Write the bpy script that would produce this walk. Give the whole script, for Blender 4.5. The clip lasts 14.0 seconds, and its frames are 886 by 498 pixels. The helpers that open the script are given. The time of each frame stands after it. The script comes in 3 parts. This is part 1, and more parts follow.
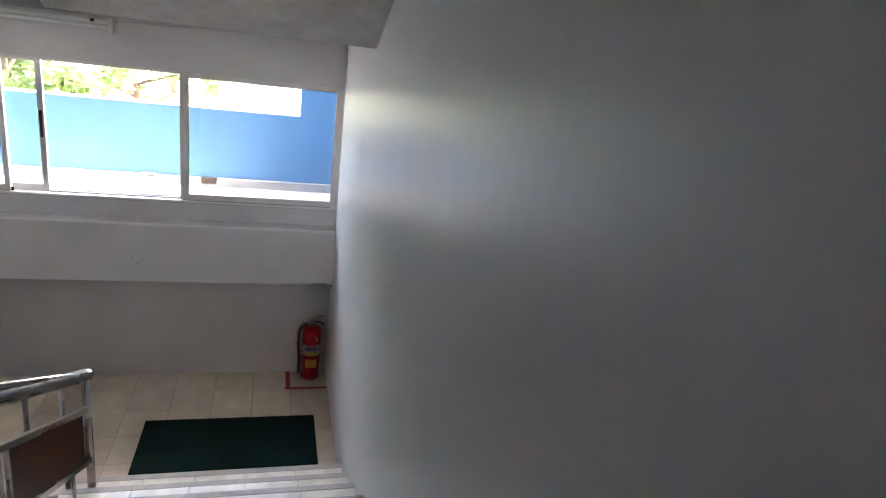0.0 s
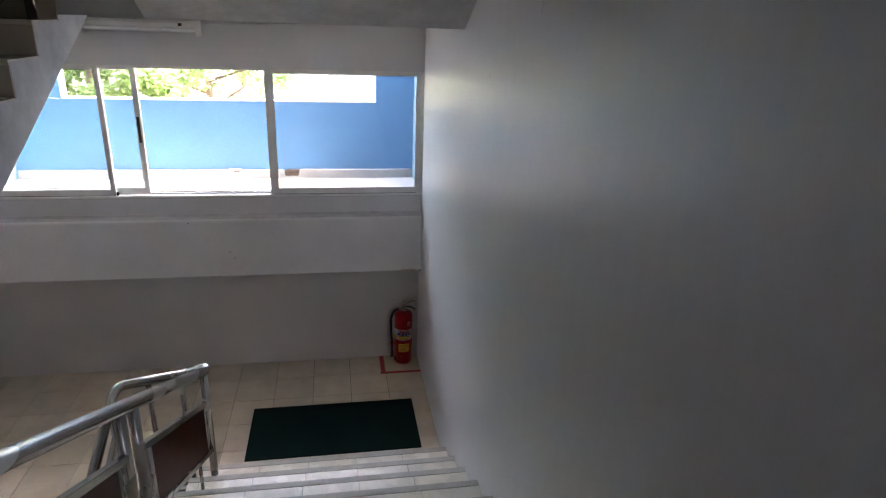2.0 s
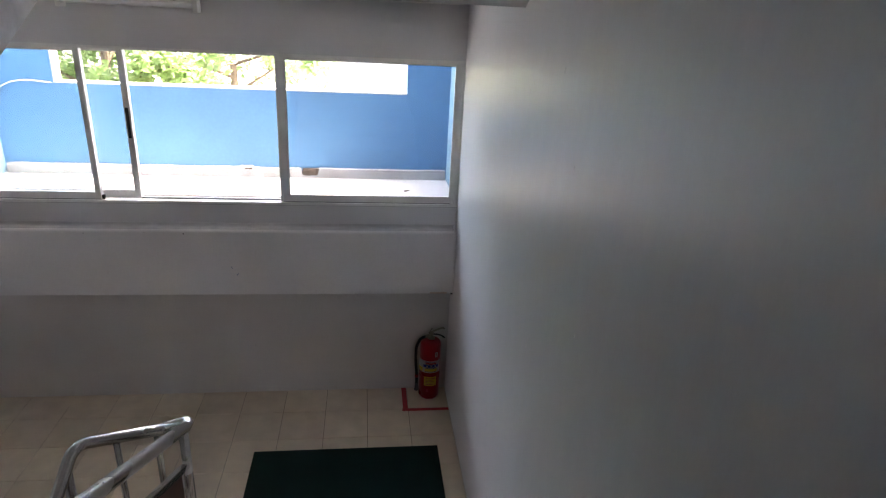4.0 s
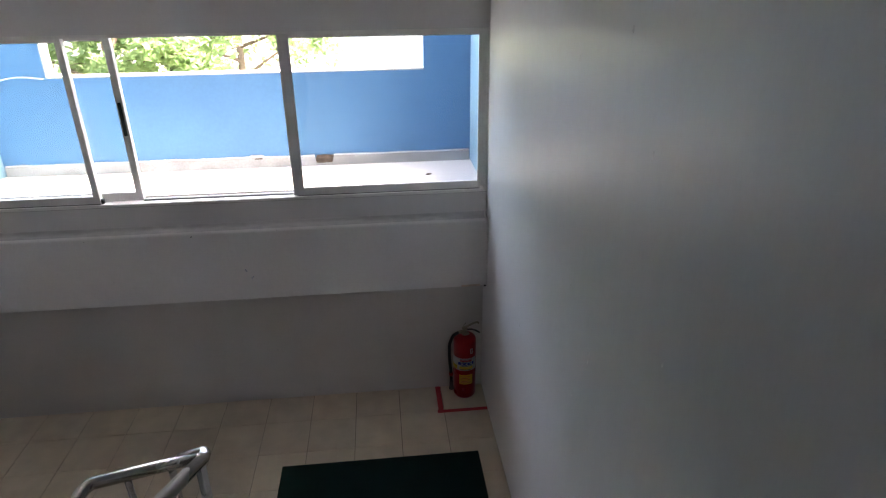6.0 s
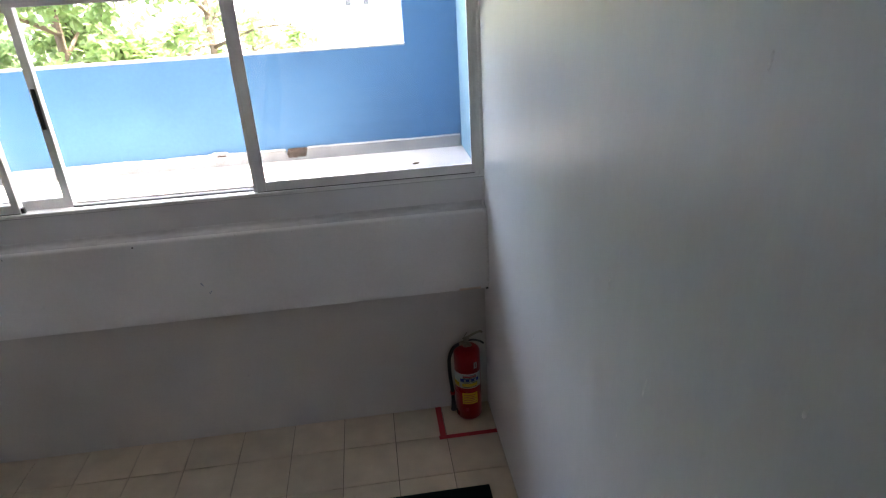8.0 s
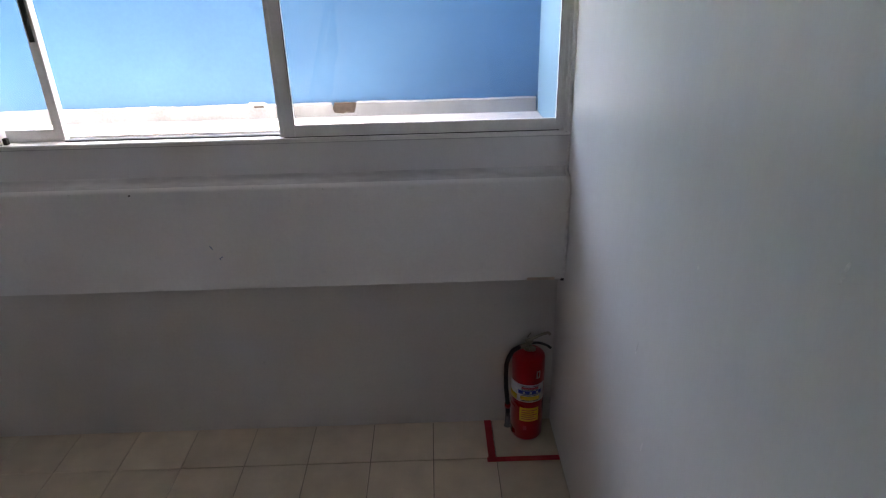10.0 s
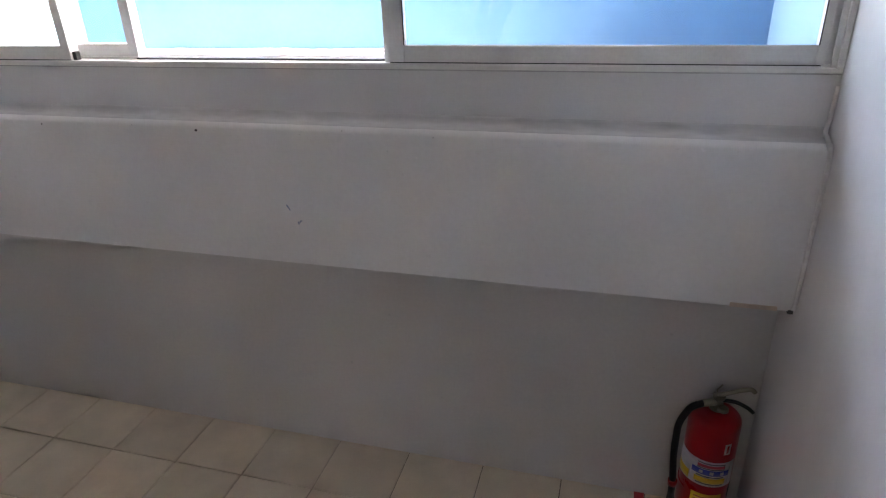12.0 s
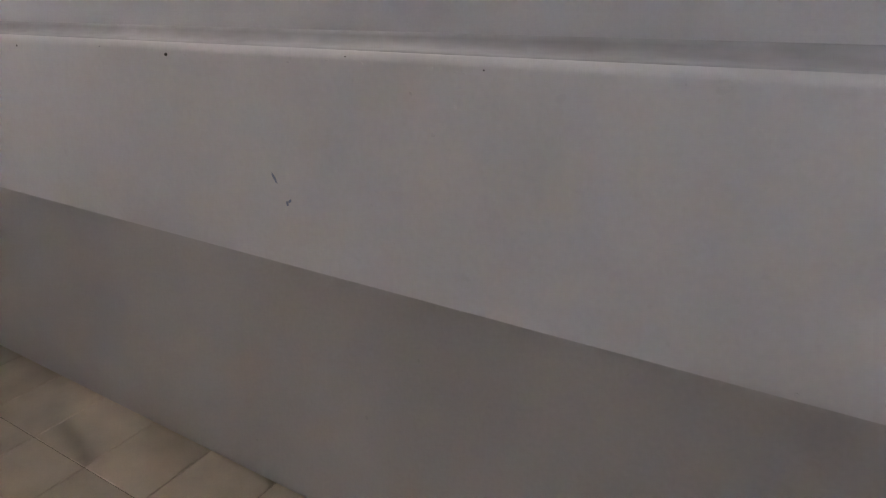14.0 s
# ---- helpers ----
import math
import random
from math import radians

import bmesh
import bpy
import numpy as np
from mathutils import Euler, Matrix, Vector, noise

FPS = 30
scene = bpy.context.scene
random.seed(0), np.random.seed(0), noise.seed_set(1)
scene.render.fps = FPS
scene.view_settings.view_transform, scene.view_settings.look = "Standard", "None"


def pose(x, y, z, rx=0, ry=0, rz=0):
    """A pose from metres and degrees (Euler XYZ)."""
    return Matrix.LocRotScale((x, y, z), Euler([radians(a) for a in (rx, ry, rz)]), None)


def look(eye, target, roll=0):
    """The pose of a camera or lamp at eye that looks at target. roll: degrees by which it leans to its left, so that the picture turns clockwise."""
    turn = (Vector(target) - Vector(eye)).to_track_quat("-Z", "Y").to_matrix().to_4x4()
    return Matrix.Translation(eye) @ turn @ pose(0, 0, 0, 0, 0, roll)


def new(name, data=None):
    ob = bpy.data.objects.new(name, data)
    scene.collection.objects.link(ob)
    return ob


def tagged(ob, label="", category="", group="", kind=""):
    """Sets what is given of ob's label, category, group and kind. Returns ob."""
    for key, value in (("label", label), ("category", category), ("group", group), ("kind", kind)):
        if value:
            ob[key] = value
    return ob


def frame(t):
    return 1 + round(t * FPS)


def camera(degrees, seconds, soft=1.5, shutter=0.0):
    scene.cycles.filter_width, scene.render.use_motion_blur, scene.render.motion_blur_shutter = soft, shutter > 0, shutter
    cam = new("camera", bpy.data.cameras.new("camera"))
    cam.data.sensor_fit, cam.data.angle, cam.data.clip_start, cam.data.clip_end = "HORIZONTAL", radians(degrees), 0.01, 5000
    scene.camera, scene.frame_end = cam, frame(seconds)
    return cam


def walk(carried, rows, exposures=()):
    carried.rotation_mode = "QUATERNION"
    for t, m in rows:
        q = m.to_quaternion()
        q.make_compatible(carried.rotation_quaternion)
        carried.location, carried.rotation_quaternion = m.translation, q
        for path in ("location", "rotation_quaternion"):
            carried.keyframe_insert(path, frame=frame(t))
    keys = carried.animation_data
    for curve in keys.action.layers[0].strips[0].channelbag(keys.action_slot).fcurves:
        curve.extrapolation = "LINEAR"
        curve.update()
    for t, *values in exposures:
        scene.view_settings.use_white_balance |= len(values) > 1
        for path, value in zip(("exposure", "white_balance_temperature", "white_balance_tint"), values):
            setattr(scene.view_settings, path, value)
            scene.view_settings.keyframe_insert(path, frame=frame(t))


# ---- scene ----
cam = camera(71.2, 14.0, soft=1.2)
PATH = [
    (0, (-0.511, -4.946, 2.835), (0.029, -3.119, 2.226), 7.3),
    (0.5, (-0.529, -4.939, 2.841), (-0.016, -3.105, 2.229), 3.9),
    (1, (-0.587, -4.902, 2.836), (-0.312, -3.036, 2.171), 1.8),
    (1.5, (-0.626, -4.879, 2.859), (-0.369, -3.017, 2.176), 2.4),
    (2, (-0.689, -4.846, 2.851), (-0.349, -3.004, 2.15), 2.2),
    (2.5, (-0.744, -4.756, 2.838), (-0.427, -2.938, 2.065), 1.8),
    (3, (-0.658, -4.539, 2.838), (-0.5, -2.659, 2.176), 1.6),
    (3.5, (-0.586, -4.345, 2.836), (-0.409, -2.498, 2.088), 2.8),
    (3.7, (-0.608, -4.221, 2.824), (-0.377, -2.378, 2.082), 3.8),
    (5.8, (-0.654, -3.696, 2.766), (-0.419, -1.877, 1.968), -0.1),
    (6, (-0.641, -3.666, 2.76), (-0.457, -1.853, 1.935), -0.6),
    (6.5, (-0.598, -3.519, 2.653), (-0.514, -1.672, 1.891), -1.2),
    (7, (-0.523, -3.423, 2.645), (-0.415, -1.587, 1.86), -2.3),
    (7.5, (-0.547, -3.28, 2.564), (-0.274, -1.488, 1.719), 0.9),
    (8, (-0.561, -3.126, 2.489), (-0.368, -1.312, 1.67), -3.4),
    (8.5, (-0.559, -2.955, 2.397), (-0.623, -1.092, 1.671), -2.8),
    (9, (-0.529, -2.824, 2.36), (-0.576, -1.025, 1.487), -2.0),
    (9.2, (-0.536, -2.771, 2.329), (-0.537, -0.960, 1.480), -0.8),
    (11.3, (-0.561, -2.039, 1.900), (-0.525, -0.224, 1.090), -2.0),
    (11.5, (-0.521, -1.955, 1.897), (-0.660, -0.112, 1.132), -2.8),
    (12, (-0.511, -1.793, 1.775), (-1.018, -0.049, 0.936), -2.0),
    (12.5, (-0.477, -1.642, 1.659), (-0.905, 0.120, 0.813), -1.1),
    (13, (-0.513, -1.480, 1.619), (-1.043, 0.287, 0.846), -1.8),
    (13.5, (-0.493, -1.254, 1.509), (-1.375, 0.339, 0.682), -2.6),
    (14, (-0.546, -1.051, 1.441), (-1.491, 0.537, 0.675), -0.5),
]
walk(cam, [(t, look(eye, target, roll)) for t, eye, target, roll in PATH],
     exposures=[(0, 5.08, 7350, 16), (0.5, 4.84, 7350, 16), (1.0, 4.78, 7350, 17), (2.0, 4.68, 7350, 17), (3.0, 4.66, 7350, 17), (3.7, 4.58, 7350, 17), (6.0, 4.34, 7250, 15), (7.2, 4.28, 7250, 15), (8.0, 4.56, 7200, 14), (8.5, 4.40, 7200, 14), (9.0, 4.42, 7200, 15), (11.4, 4.84, 7400, 18), (12.0, 5.11, 7400, 18), (12.5, 5.14, 7500, 18), (14, 5.22, 7800, 20)])

# ---------------------------------------------------------------- light
world = bpy.data.worlds.new("sky")
world.use_nodes = True
scene.world = world
wn, wl = world.node_tree.nodes, world.node_tree.links
wn.clear()
sky = wn.new("ShaderNodeTexSky")
sky.sky_type = "NISHITA"
sky.sun_disc = False
sky.sun_elevation, sky.sun_rotation = radians(66.1), radians(70.8)
sky.air_density, sky.dust_density, sky.ozone_density = 1.0, 6.0, 1.0
back = wn.new("ShaderNodeBackground")
back.inputs["Strength"].default_value = 0.15
wout = wn.new("ShaderNodeOutputWorld")
wl.new(sky.outputs[0], back.inputs[0])
wl.new(back.outputs[0], wout.inputs[0])

sun_data = bpy.data.lights.new("sun", "SUN")
sun_data.energy, sun_data.angle, sun_data.color = 1.25, radians(10), (1.0, 0.95, 0.88)
sun = new("sun", sun_data)
sun.matrix_world = look((3.3, 1.15, 8.9), (0, 0, 1))

# ---------------------------------------------------------------- materials


def material(name, color, rough=0.5, metal=0.0, spread=0.12, scale=3.0, grain=60.0, bump=0.1, depth=0.002,
             random_tone=0.0, island=False, stretch=(1, 1, 1), coat=0.0, rough_spread=0.1, specks=0.0, tint=None):
    """A surface with tone at two scales, uneven gloss and fine relief."""
    m = bpy.data.materials.new(name)
    m.use_nodes = True
    n, k = m.node_tree.nodes, m.node_tree.links
    b = n["Principled BSDF"]
    tc, mp = n.new("ShaderNodeTexCoord"), n.new("ShaderNodeMapping")
    mp.inputs["Scale"].default_value = stretch
    if random_tone:
        geo = n.new("ShaderNodeNewGeometry")
        k.new(geo.outputs["Position"], mp.inputs["Vector"])
    else:
        k.new(tc.outputs["Object"], mp.inputs["Vector"])
    big, fine = n.new("ShaderNodeTexNoise"), n.new("ShaderNodeTexNoise")
    big.inputs["Scale"].default_value, big.inputs["Detail"].default_value = scale, 5
    fine.inputs["Scale"].default_value, fine.inputs["Detail"].default_value = grain, 4
    for t in (big, fine):
        k.new(mp.outputs[0], t.inputs["Vector"])
    add = n.new("ShaderNodeMath")
    add.operation = "MULTIPLY_ADD"
    k.new(fine.outputs["Fac"], add.inputs[0])
    add.inputs[1].default_value = 0.45
    k.new(big.outputs["Fac"], add.inputs[2])
    ramp = n.new("ShaderNodeMapRange")
    ramp.inputs["From Min"].default_value, ramp.inputs["From Max"].default_value = 0.45, 1.0
    ramp.inputs["To Min"].default_value, ramp.inputs["To Max"].default_value = 1 - spread, 1 + spread * 0.5
    k.new(add.outputs[0], ramp.inputs["Value"])
    tone = ramp.outputs["Result"]
    if random_tone:
        src = geo.outputs["Random Per Island"] if island else n.new("ShaderNodeObjectInfo").outputs["Random"]
        r2 = n.new("ShaderNodeMapRange")
        r2.inputs["To Min"].default_value, r2.inputs["To Max"].default_value = 1 - random_tone, 1 + random_tone
        k.new(src, r2.inputs["Value"])
        mul = n.new("ShaderNodeMath")
        mul.operation = "MULTIPLY"
        k.new(tone, mul.inputs[0])
        k.new(r2.outputs["Result"], mul.inputs[1])
        tone = mul.outputs[0]
    hue = n.new("ShaderNodeMix")
    hue.data_type = "RGBA"
    hue.inputs["A"].default_value = (*color, 1)
    hue.inputs["B"].default_value = (*(tint or color), 1)
    k.new(big.outputs["Fac"], hue.inputs["Factor"])
    if tint and island:
        k.new(geo.outputs["Random Per Island"], hue.inputs["Factor"])
    scl = n.new("ShaderNodeVectorMath")
    scl.operation = "SCALE"
    k.new(hue.outputs["Result"], scl.inputs[0])
    k.new(tone, scl.inputs["Scale"])
    col = scl.outputs[0]
    if specks:
        vor = n.new("ShaderNodeTexNoise")
        vor.inputs["Scale"].default_value, vor.inputs["Detail"].default_value = 26, 1
        k.new(mp.outputs[0], vor.inputs["Vector"])
        th = n.new("ShaderNodeMapRange")
        th.inputs["From Min"].default_value, th.inputs["From Max"].default_value = 0.765, 0.79
        th.inputs["To Max"].default_value = specks
        k.new(vor.outputs["Fac"], th.inputs["Value"])
        mx = n.new("ShaderNodeMix")
        mx.data_type = "RGBA"
        k.new(th.outputs["Result"], mx.inputs["Factor"])
        k.new(col, mx.inputs["A"])
        mx.inputs["B"].default_value = (0.12, 0.11, 0.10, 1)
        col = mx.outputs["Result"]
    k.new(col, b.inputs["Base Color"])
    rr = n.new("ShaderNodeMapRange")
    rr.inputs["To Min"].default_value, rr.inputs["To Max"].default_value = rough - rough_spread, rough + rough_spread
    k.new(big.outputs["Fac"], rr.inputs["Value"])
    k.new(rr.outputs["Result"], b.inputs["Roughness"])
    b.inputs["Metallic"].default_value = metal
    b.inputs["Coat Weight"].default_value = coat
    bp = n.new("ShaderNodeBump")
    bp.inputs["Strength"].default_value, bp.inputs["Distance"].default_value = bump, depth
    k.new(add.outputs[0], bp.inputs["Height"])
    k.new(bp.outputs[0], b.inputs["Normal"])
    return m


PAINT = material("satin_wall_paint", (0.65, 0.645, 0.645), 0.37, spread=0.08, scale=1.6, grain=170, bump=0.4, depth=0.003, specks=0.08)
TROWEL = material("satin_trowelled_wall_paint", (0.63, 0.625, 0.625), 0.41, spread=0.05, scale=13.0, grain=110, bump=0.17, depth=0.003, stretch=(1, 1, 0.30), rough_spread=0.08)
BEAM = material("matt_wall_paint", (0.72, 0.71, 0.70), 0.55, spread=0.08, scale=2.2, grain=90, bump=0.25, depth=0.002, specks=0.06)
# Grey-beige wall paint, darkened too for the weaker light below the beam.
LOWER = material("grey_beige_shaded_paint", (0.59, 0.57, 0.54), 0.5, spread=0.10, scale=1.8, grain=80, bump=0.3, depth=0.003, specks=0.15)
PLASTER = material("rough_plaster", (0.57, 0.57, 0.575), 0.62, spread=0.22, scale=6, grain=28, bump=0.75, depth=0.010)
SOFFIT = material("grey_soffit_paint", (0.60, 0.60, 0.60), 0.65, spread=0.14, scale=2.5, grain=14, bump=0.25, depth=0.004)
TILE = material("cream_tile", (0.58, 0.485, 0.375), 0.34, spread=0.14, scale=7, grain=160, bump=0.08, random_tone=0.06, tint=(0.62, 0.525, 0.41))
GROUT = material("grout", (0.17, 0.138, 0.108), 0.9, spread=0.3, scale=6)
# Cream tread tile, lightened to put the stronger light on the steps into colour.
PALE = material("brightened_tread_tile", (0.80, 0.725, 0.61), 0.27, spread=0.12, scale=7, grain=160, bump=0.08, random_tone=0.05, tint=(0.82, 0.745, 0.63))
NOSE = material("nosing_strip", (0.50, 0.455, 0.39), 0.5, spread=0.2, scale=9)
STEEL = material("stainless_steel", (0.48, 0.46, 0.435), 0.26, 1.0, spread=0.08, scale=3, grain=220, bump=0.04, stretch=(1, 0.15, 1), rough_spread=0.06)
BROWN = material("brown_laminate", (0.060, 0.016, 0.007), 0.40, spread=0.5, scale=4, grain=40, bump=0.05, stretch=(1, 0.3, 1.5), tint=(0.105, 0.032, 0.014))
ALU = material("painted_aluminium", (0.76, 0.75, 0.73), 0.36, spread=0.14, scale=8, grain=120, bump=0.03)
BLACK = material("black_plastic", (0.012, 0.012, 0.012), 0.45, spread=0.3)
RUBBER = material("black_rubber_hose", (0.010, 0.010, 0.012), 0.5, spread=0.3, bump=0.2)
BLUE = material("blue_exterior_paint", (0.050, 0.162, 0.328), 0.6, spread=0.14, scale=1.5, grain=40, bump=0.07, depth=0.004, tint=(0.068, 0.190, 0.354))
# Parapet blue, paler because the side walls' sky light is put into it.
SIDE_BLUE = material("sky_lit_blue_exterior_paint", (0.21, 0.38, 0.49), 0.6, spread=0.14, scale=1.5, grain=40, bump=0.07, depth=0.004, tint=(0.25, 0.42, 0.53))
WHITE = material("white_exterior_paint", (0.43, 0.43, 0.43), 0.7, spread=0.12, scale=3, grain=50, bump=0.3, depth=0.004)
# Worn curb plaster, greyed so its front face's shade sits in the colour.
WORN = material("worn_shaded_white_plaster", (0.31, 0.32, 0.335), 0.8, spread=0.3, scale=6, grain=60, bump=0.5, depth=0.004)
COVE_GREY = material("grey_cove_tone", (0.49, 0.485, 0.49), 0.9, spread=0.25, scale=5, grain=40, bump=0.3, stretch=(0.35, 1, 1), tint=(0.60, 0.595, 0.59))
SEALANT = material("grey_sealant", (0.47, 0.465, 0.46), 0.9, spread=0.3, scale=5)
BRICK = material("exposed_mortar", (0.075, 0.055, 0.045), 0.9, spread=0.5, scale=30)
MAT_GREEN = material("green_rubber", (0.002, 0.018, 0.0165), 0.9, spread=0.35, scale=4, grain=300, bump=0.7, depth=0.003)
MAT_GREEN.node_tree.nodes["Principled BSDF"].inputs["Specular IOR Level"].default_value = 0.15
BROWN.node_tree.nodes["Principled BSDF"].inputs["Specular IOR Level"].default_value = 0.15
TAPE = material("red_floor_tape", (0.42, 0.012, 0.018), 0.42, spread=0.25, scale=12)
RED = material("red_enamel", (0.32, 0.004, 0.007), 0.30, spread=0.12, scale=6)
RED.node_tree.nodes["Principled BSDF"].inputs["Specular IOR Level"].default_value = 0.3
GREY_METAL = material("grey_metal", (0.14, 0.14, 0.145), 0.5, 0.6, spread=0.2, scale=30)
CHROME = material("dull_chrome", (0.30, 0.28, 0.22), 0.38, 1.0, spread=0.2, scale=30)
SILVER = material("silver_foil", (0.55, 0.56, 0.58), 0.4, 0.2, spread=0.15, scale=30)
LABEL_BLUE = material("blue_print", (0.03, 0.05, 0.35), 0.5)
LABEL_YELLOW = material("yellow_print", (0.72, 0.50, 0.03), 0.5)
LABEL_RED = material("red_print", (0.45, 0.05, 0.06), 0.5)
LABEL_WHITE = material("white_print", (0.52, 0.52, 0.53), 0.45, spread=0.3, scale=40)
LAMP_WHITE = material("white_enamel", (0.82, 0.81, 0.77), 0.4, spread=0.1)
TUBE = material("frosted_tube", (0.88, 0.88, 0.87), 0.2, spread=0.04)
CABLE = material("white_cable", (0.72, 0.71, 0.69), 0.5, spread=0.15, scale=15)
PATCH = material("peach_filler", (0.64, 0.52, 0.42), 0.8, spread=0.2, scale=20)
DARK = material("dark_speck", (0.03, 0.028, 0.026), 0.8)
INK = material("blue_ink", (0.31, 0.36, 0.46), 0.8)
SCUFF = material("grey_scuff", (0.66, 0.65, 0.645), 0.7, spread=0.3, scale=30)
CHIP = material("pale_chip", (0.74, 0.73, 0.72), 0.7, spread=0.2, scale=30)
BARK = material("bark", (0.13, 0.095, 0.065), 0.9, spread=0.4, scale=8, bump=0.8, depth=0.02)
LEAF = material("leaf", (0.070, 0.15, 0.040), 0.45, spread=0.3, scale=3, random_tone=0.45, island=True, tint=(0.13, 0.21, 0.06))
_n, _k = LEAF.node_tree.nodes, LEAF.node_tree.links
_glow, _mix = _n.new("ShaderNodeBsdfTranslucent"), _n.new("ShaderNodeMixShader")
_glow.inputs["Color"].default_value = (0.32, 0.44, 0.21, 1)
_mix.inputs[0].default_value = 0.6
_k.new(_n["Principled BSDF"].outputs[0], _mix.inputs[1])
_k.new(_glow.outputs[0], _mix.inputs[2])
_k.new(_mix.outputs[0], _n["Material Output"].inputs[0])
GROUND = material("ground", (0.16, 0.15, 0.12), 0.9, spread=0.4, scale=0.6, grain=8)
FACADE = material("white_facade", (0.80, 0.79, 0.77), 0.8, spread=0.1, scale=0.4, grain=5)
DARKGLASS = material("dark_glazing", (0.10, 0.11, 0.12), 0.15, spread=0.1)


def glass_material():
    m = bpy.data.materials.new("window_glass")
    m.use_nodes = True
    n, k = m.node_tree.nodes, m.node_tree.links
    n.clear()
    out, mix, clear, gloss, fr = (n.new("ShaderNode" + s) for s in ("OutputMaterial", "MixShader", "BsdfTransparent", "BsdfGlossy", "LayerWeight"))
    power, base = n.new("ShaderNodeMath"), n.new("ShaderNodeMath")
    power.operation, power.inputs[1].default_value = "POWER", 5.0
    base.operation, base.inputs[1].default_value, base.inputs[2].default_value = "MULTIPLY_ADD", 0.8, 0.03
    fr.inputs["Blend"].default_value = 0.5
    k.new(fr.outputs["Facing"], power.inputs[0])
    k.new(power.outputs[0], base.inputs[0])
    clear.inputs["Color"].default_value = (0.97, 0.98, 0.98, 1)
    gloss.inputs["Roughness"].default_value = 0.02
    k.new(base.outputs[0], mix.inputs[0])
    k.new(clear.outputs[0], mix.inputs[1])
    k.new(gloss.outputs[0], mix.inputs[2])
    k.new(mix.outputs[0], out.inputs[0])
    return m


GLASS = glass_material()

# ---------------------------------------------------------------- mesh helpers


def box(x0, x1, y0, y1, z0, z1, bevel=0.0, bm=None):
    bm = bm or bmesh.new()
    made = bmesh.ops.create_cube(bm, size=1.0, matrix=Matrix.LocRotScale(
        ((x0 + x1) / 2, (y0 + y1) / 2, (z0 + z1) / 2), None, (x1 - x0, y1 - y0, z1 - z0)))
    if bevel:
        edges = {e for v in made["verts"] for e in v.link_edges}
        bmesh.ops.bevel(bm, geom=list(edges), offset=bevel, segments=2, affect="EDGES", profile=0.6)
    return bm


def prism_yz(outline, x0, x1, bm=None):
    """A closed y-z outline pulled along x."""
    bm = bm or bmesh.new()
    a = [bm.verts.new((x0, y, z)) for y, z in outline]
    b = [bm.verts.new((x1, y, z)) for y, z in outline]
    bm.faces.new(a)
    bm.faces.new(b[::-1])
    for i in range(len(a)):
        j = (i + 1) % len(a)
        bm.faces.new((a[j], a[i], b[i], b[j]))
    bmesh.ops.recalc_face_normals(bm, faces=bm.faces)
    return bm


def tube(points, r, seg=14, bm=None, cap=True):
    """A round tube along a line of points; r is one radius or one for each point."""
    bm = bm or bmesh.new()
    pts = [Vector(p) for p in points]
    rad = r if isinstance(r, (list, tuple)) else [r] * len(pts)
    rings, side = [], None
    for i, p in enumerate(pts):
        d = (pts[min(i + 1, len(pts) - 1)] - pts[max(i - 1, 0)]).normalized()
        if side is None:
            side = d.orthogonal().normalized()
        side = (side - d * side.dot(d)).normalized()
        up = d.cross(side)
        rings.append([bm.verts.new(p + rad[i] * (math.cos(a) * side + math.sin(a) * up)) for a in (2 * math.pi * j / seg for j in range(seg))])
    for a, b in zip(rings, rings[1:]):
        for j in range(seg):
            f = bm.faces.new((a[j], a[(j + 1) % seg], b[(j + 1) % seg], b[j]))
            f.smooth = True
    if cap:
        bm.faces.new(rings[0][::-1])
        bm.faces.new(rings[-1])
    return bm


def rounded(points, r, steps=6):
    """The same line with its inner corners turned into arcs of about radius r."""
    pts = [Vector(p) for p in points]
    out = [pts[0]]
    for a, p, b in zip(pts, pts[1:], pts[2:]):
        u, v = (a - p), (b - p)
        d = min(r, u.length * 0.45, v.length * 0.45)
        s, e = p + u.normalized() * d, p + v.normalized() * d
        for i in range(steps + 1):
            t = i / steps
            out.append((1 - t) ** 2 * s + 2 * t * (1 - t) * p + t * t * e)
    return out + [pts[-1]]


def lathe(profile, seg=28, bm=None, at=(0, 0, 0)):
    """A round body from (radius, height) pairs."""
    bm = bm or bmesh.new()
    rings = [[bm.verts.new((at[0] + r * math.cos(2 * math.pi * j / seg), at[1] + r * math.sin(2 * math.pi * j / seg), at[2] + z)) for j in range(seg)] for r, z in profile]
    for a, b in zip(rings, rings[1:]):
        for j in range(seg):
            f = bm.faces.new((a[j], a[(j + 1) % seg], b[(j + 1) % seg], b[j]))
            f.smooth = True
    bm.faces.new(rings[0][::-1])
    bm.faces.new(rings[-1])
    return bm


def wrap(x, y, r, z0, z1, a0, a1, thick=0.0006, seg=0):
    """A thin sheet wrapped round an upright cylinder, angles in degrees from +x."""
    bm = bmesh.new()
    cols = []
    seg, r = max(3, int(abs(a1 - a0) / 4)), r + 0.0008
    for i in range(seg + 1):
        a = radians(a0 + (a1 - a0) * i / seg)
        cols.append([bm.verts.new((x + q * math.cos(a), y + q * math.sin(a), z)) for q, z in ((r, z0), (r + thick, z0), (r + thick, z1), (r, z1))])
    for a, b in zip(cols, cols[1:]):
        for j in range(4):
            f = bm.faces.new((a[j], b[j], b[(j + 1) % 4], a[(j + 1) % 4]))
            f.smooth = j == 1
    bm.faces.new(cols[0])
    bm.faces.new(cols[-1][::-1])
    bmesh.ops.recalc_face_normals(bm, faces=bm.faces)
    return bm


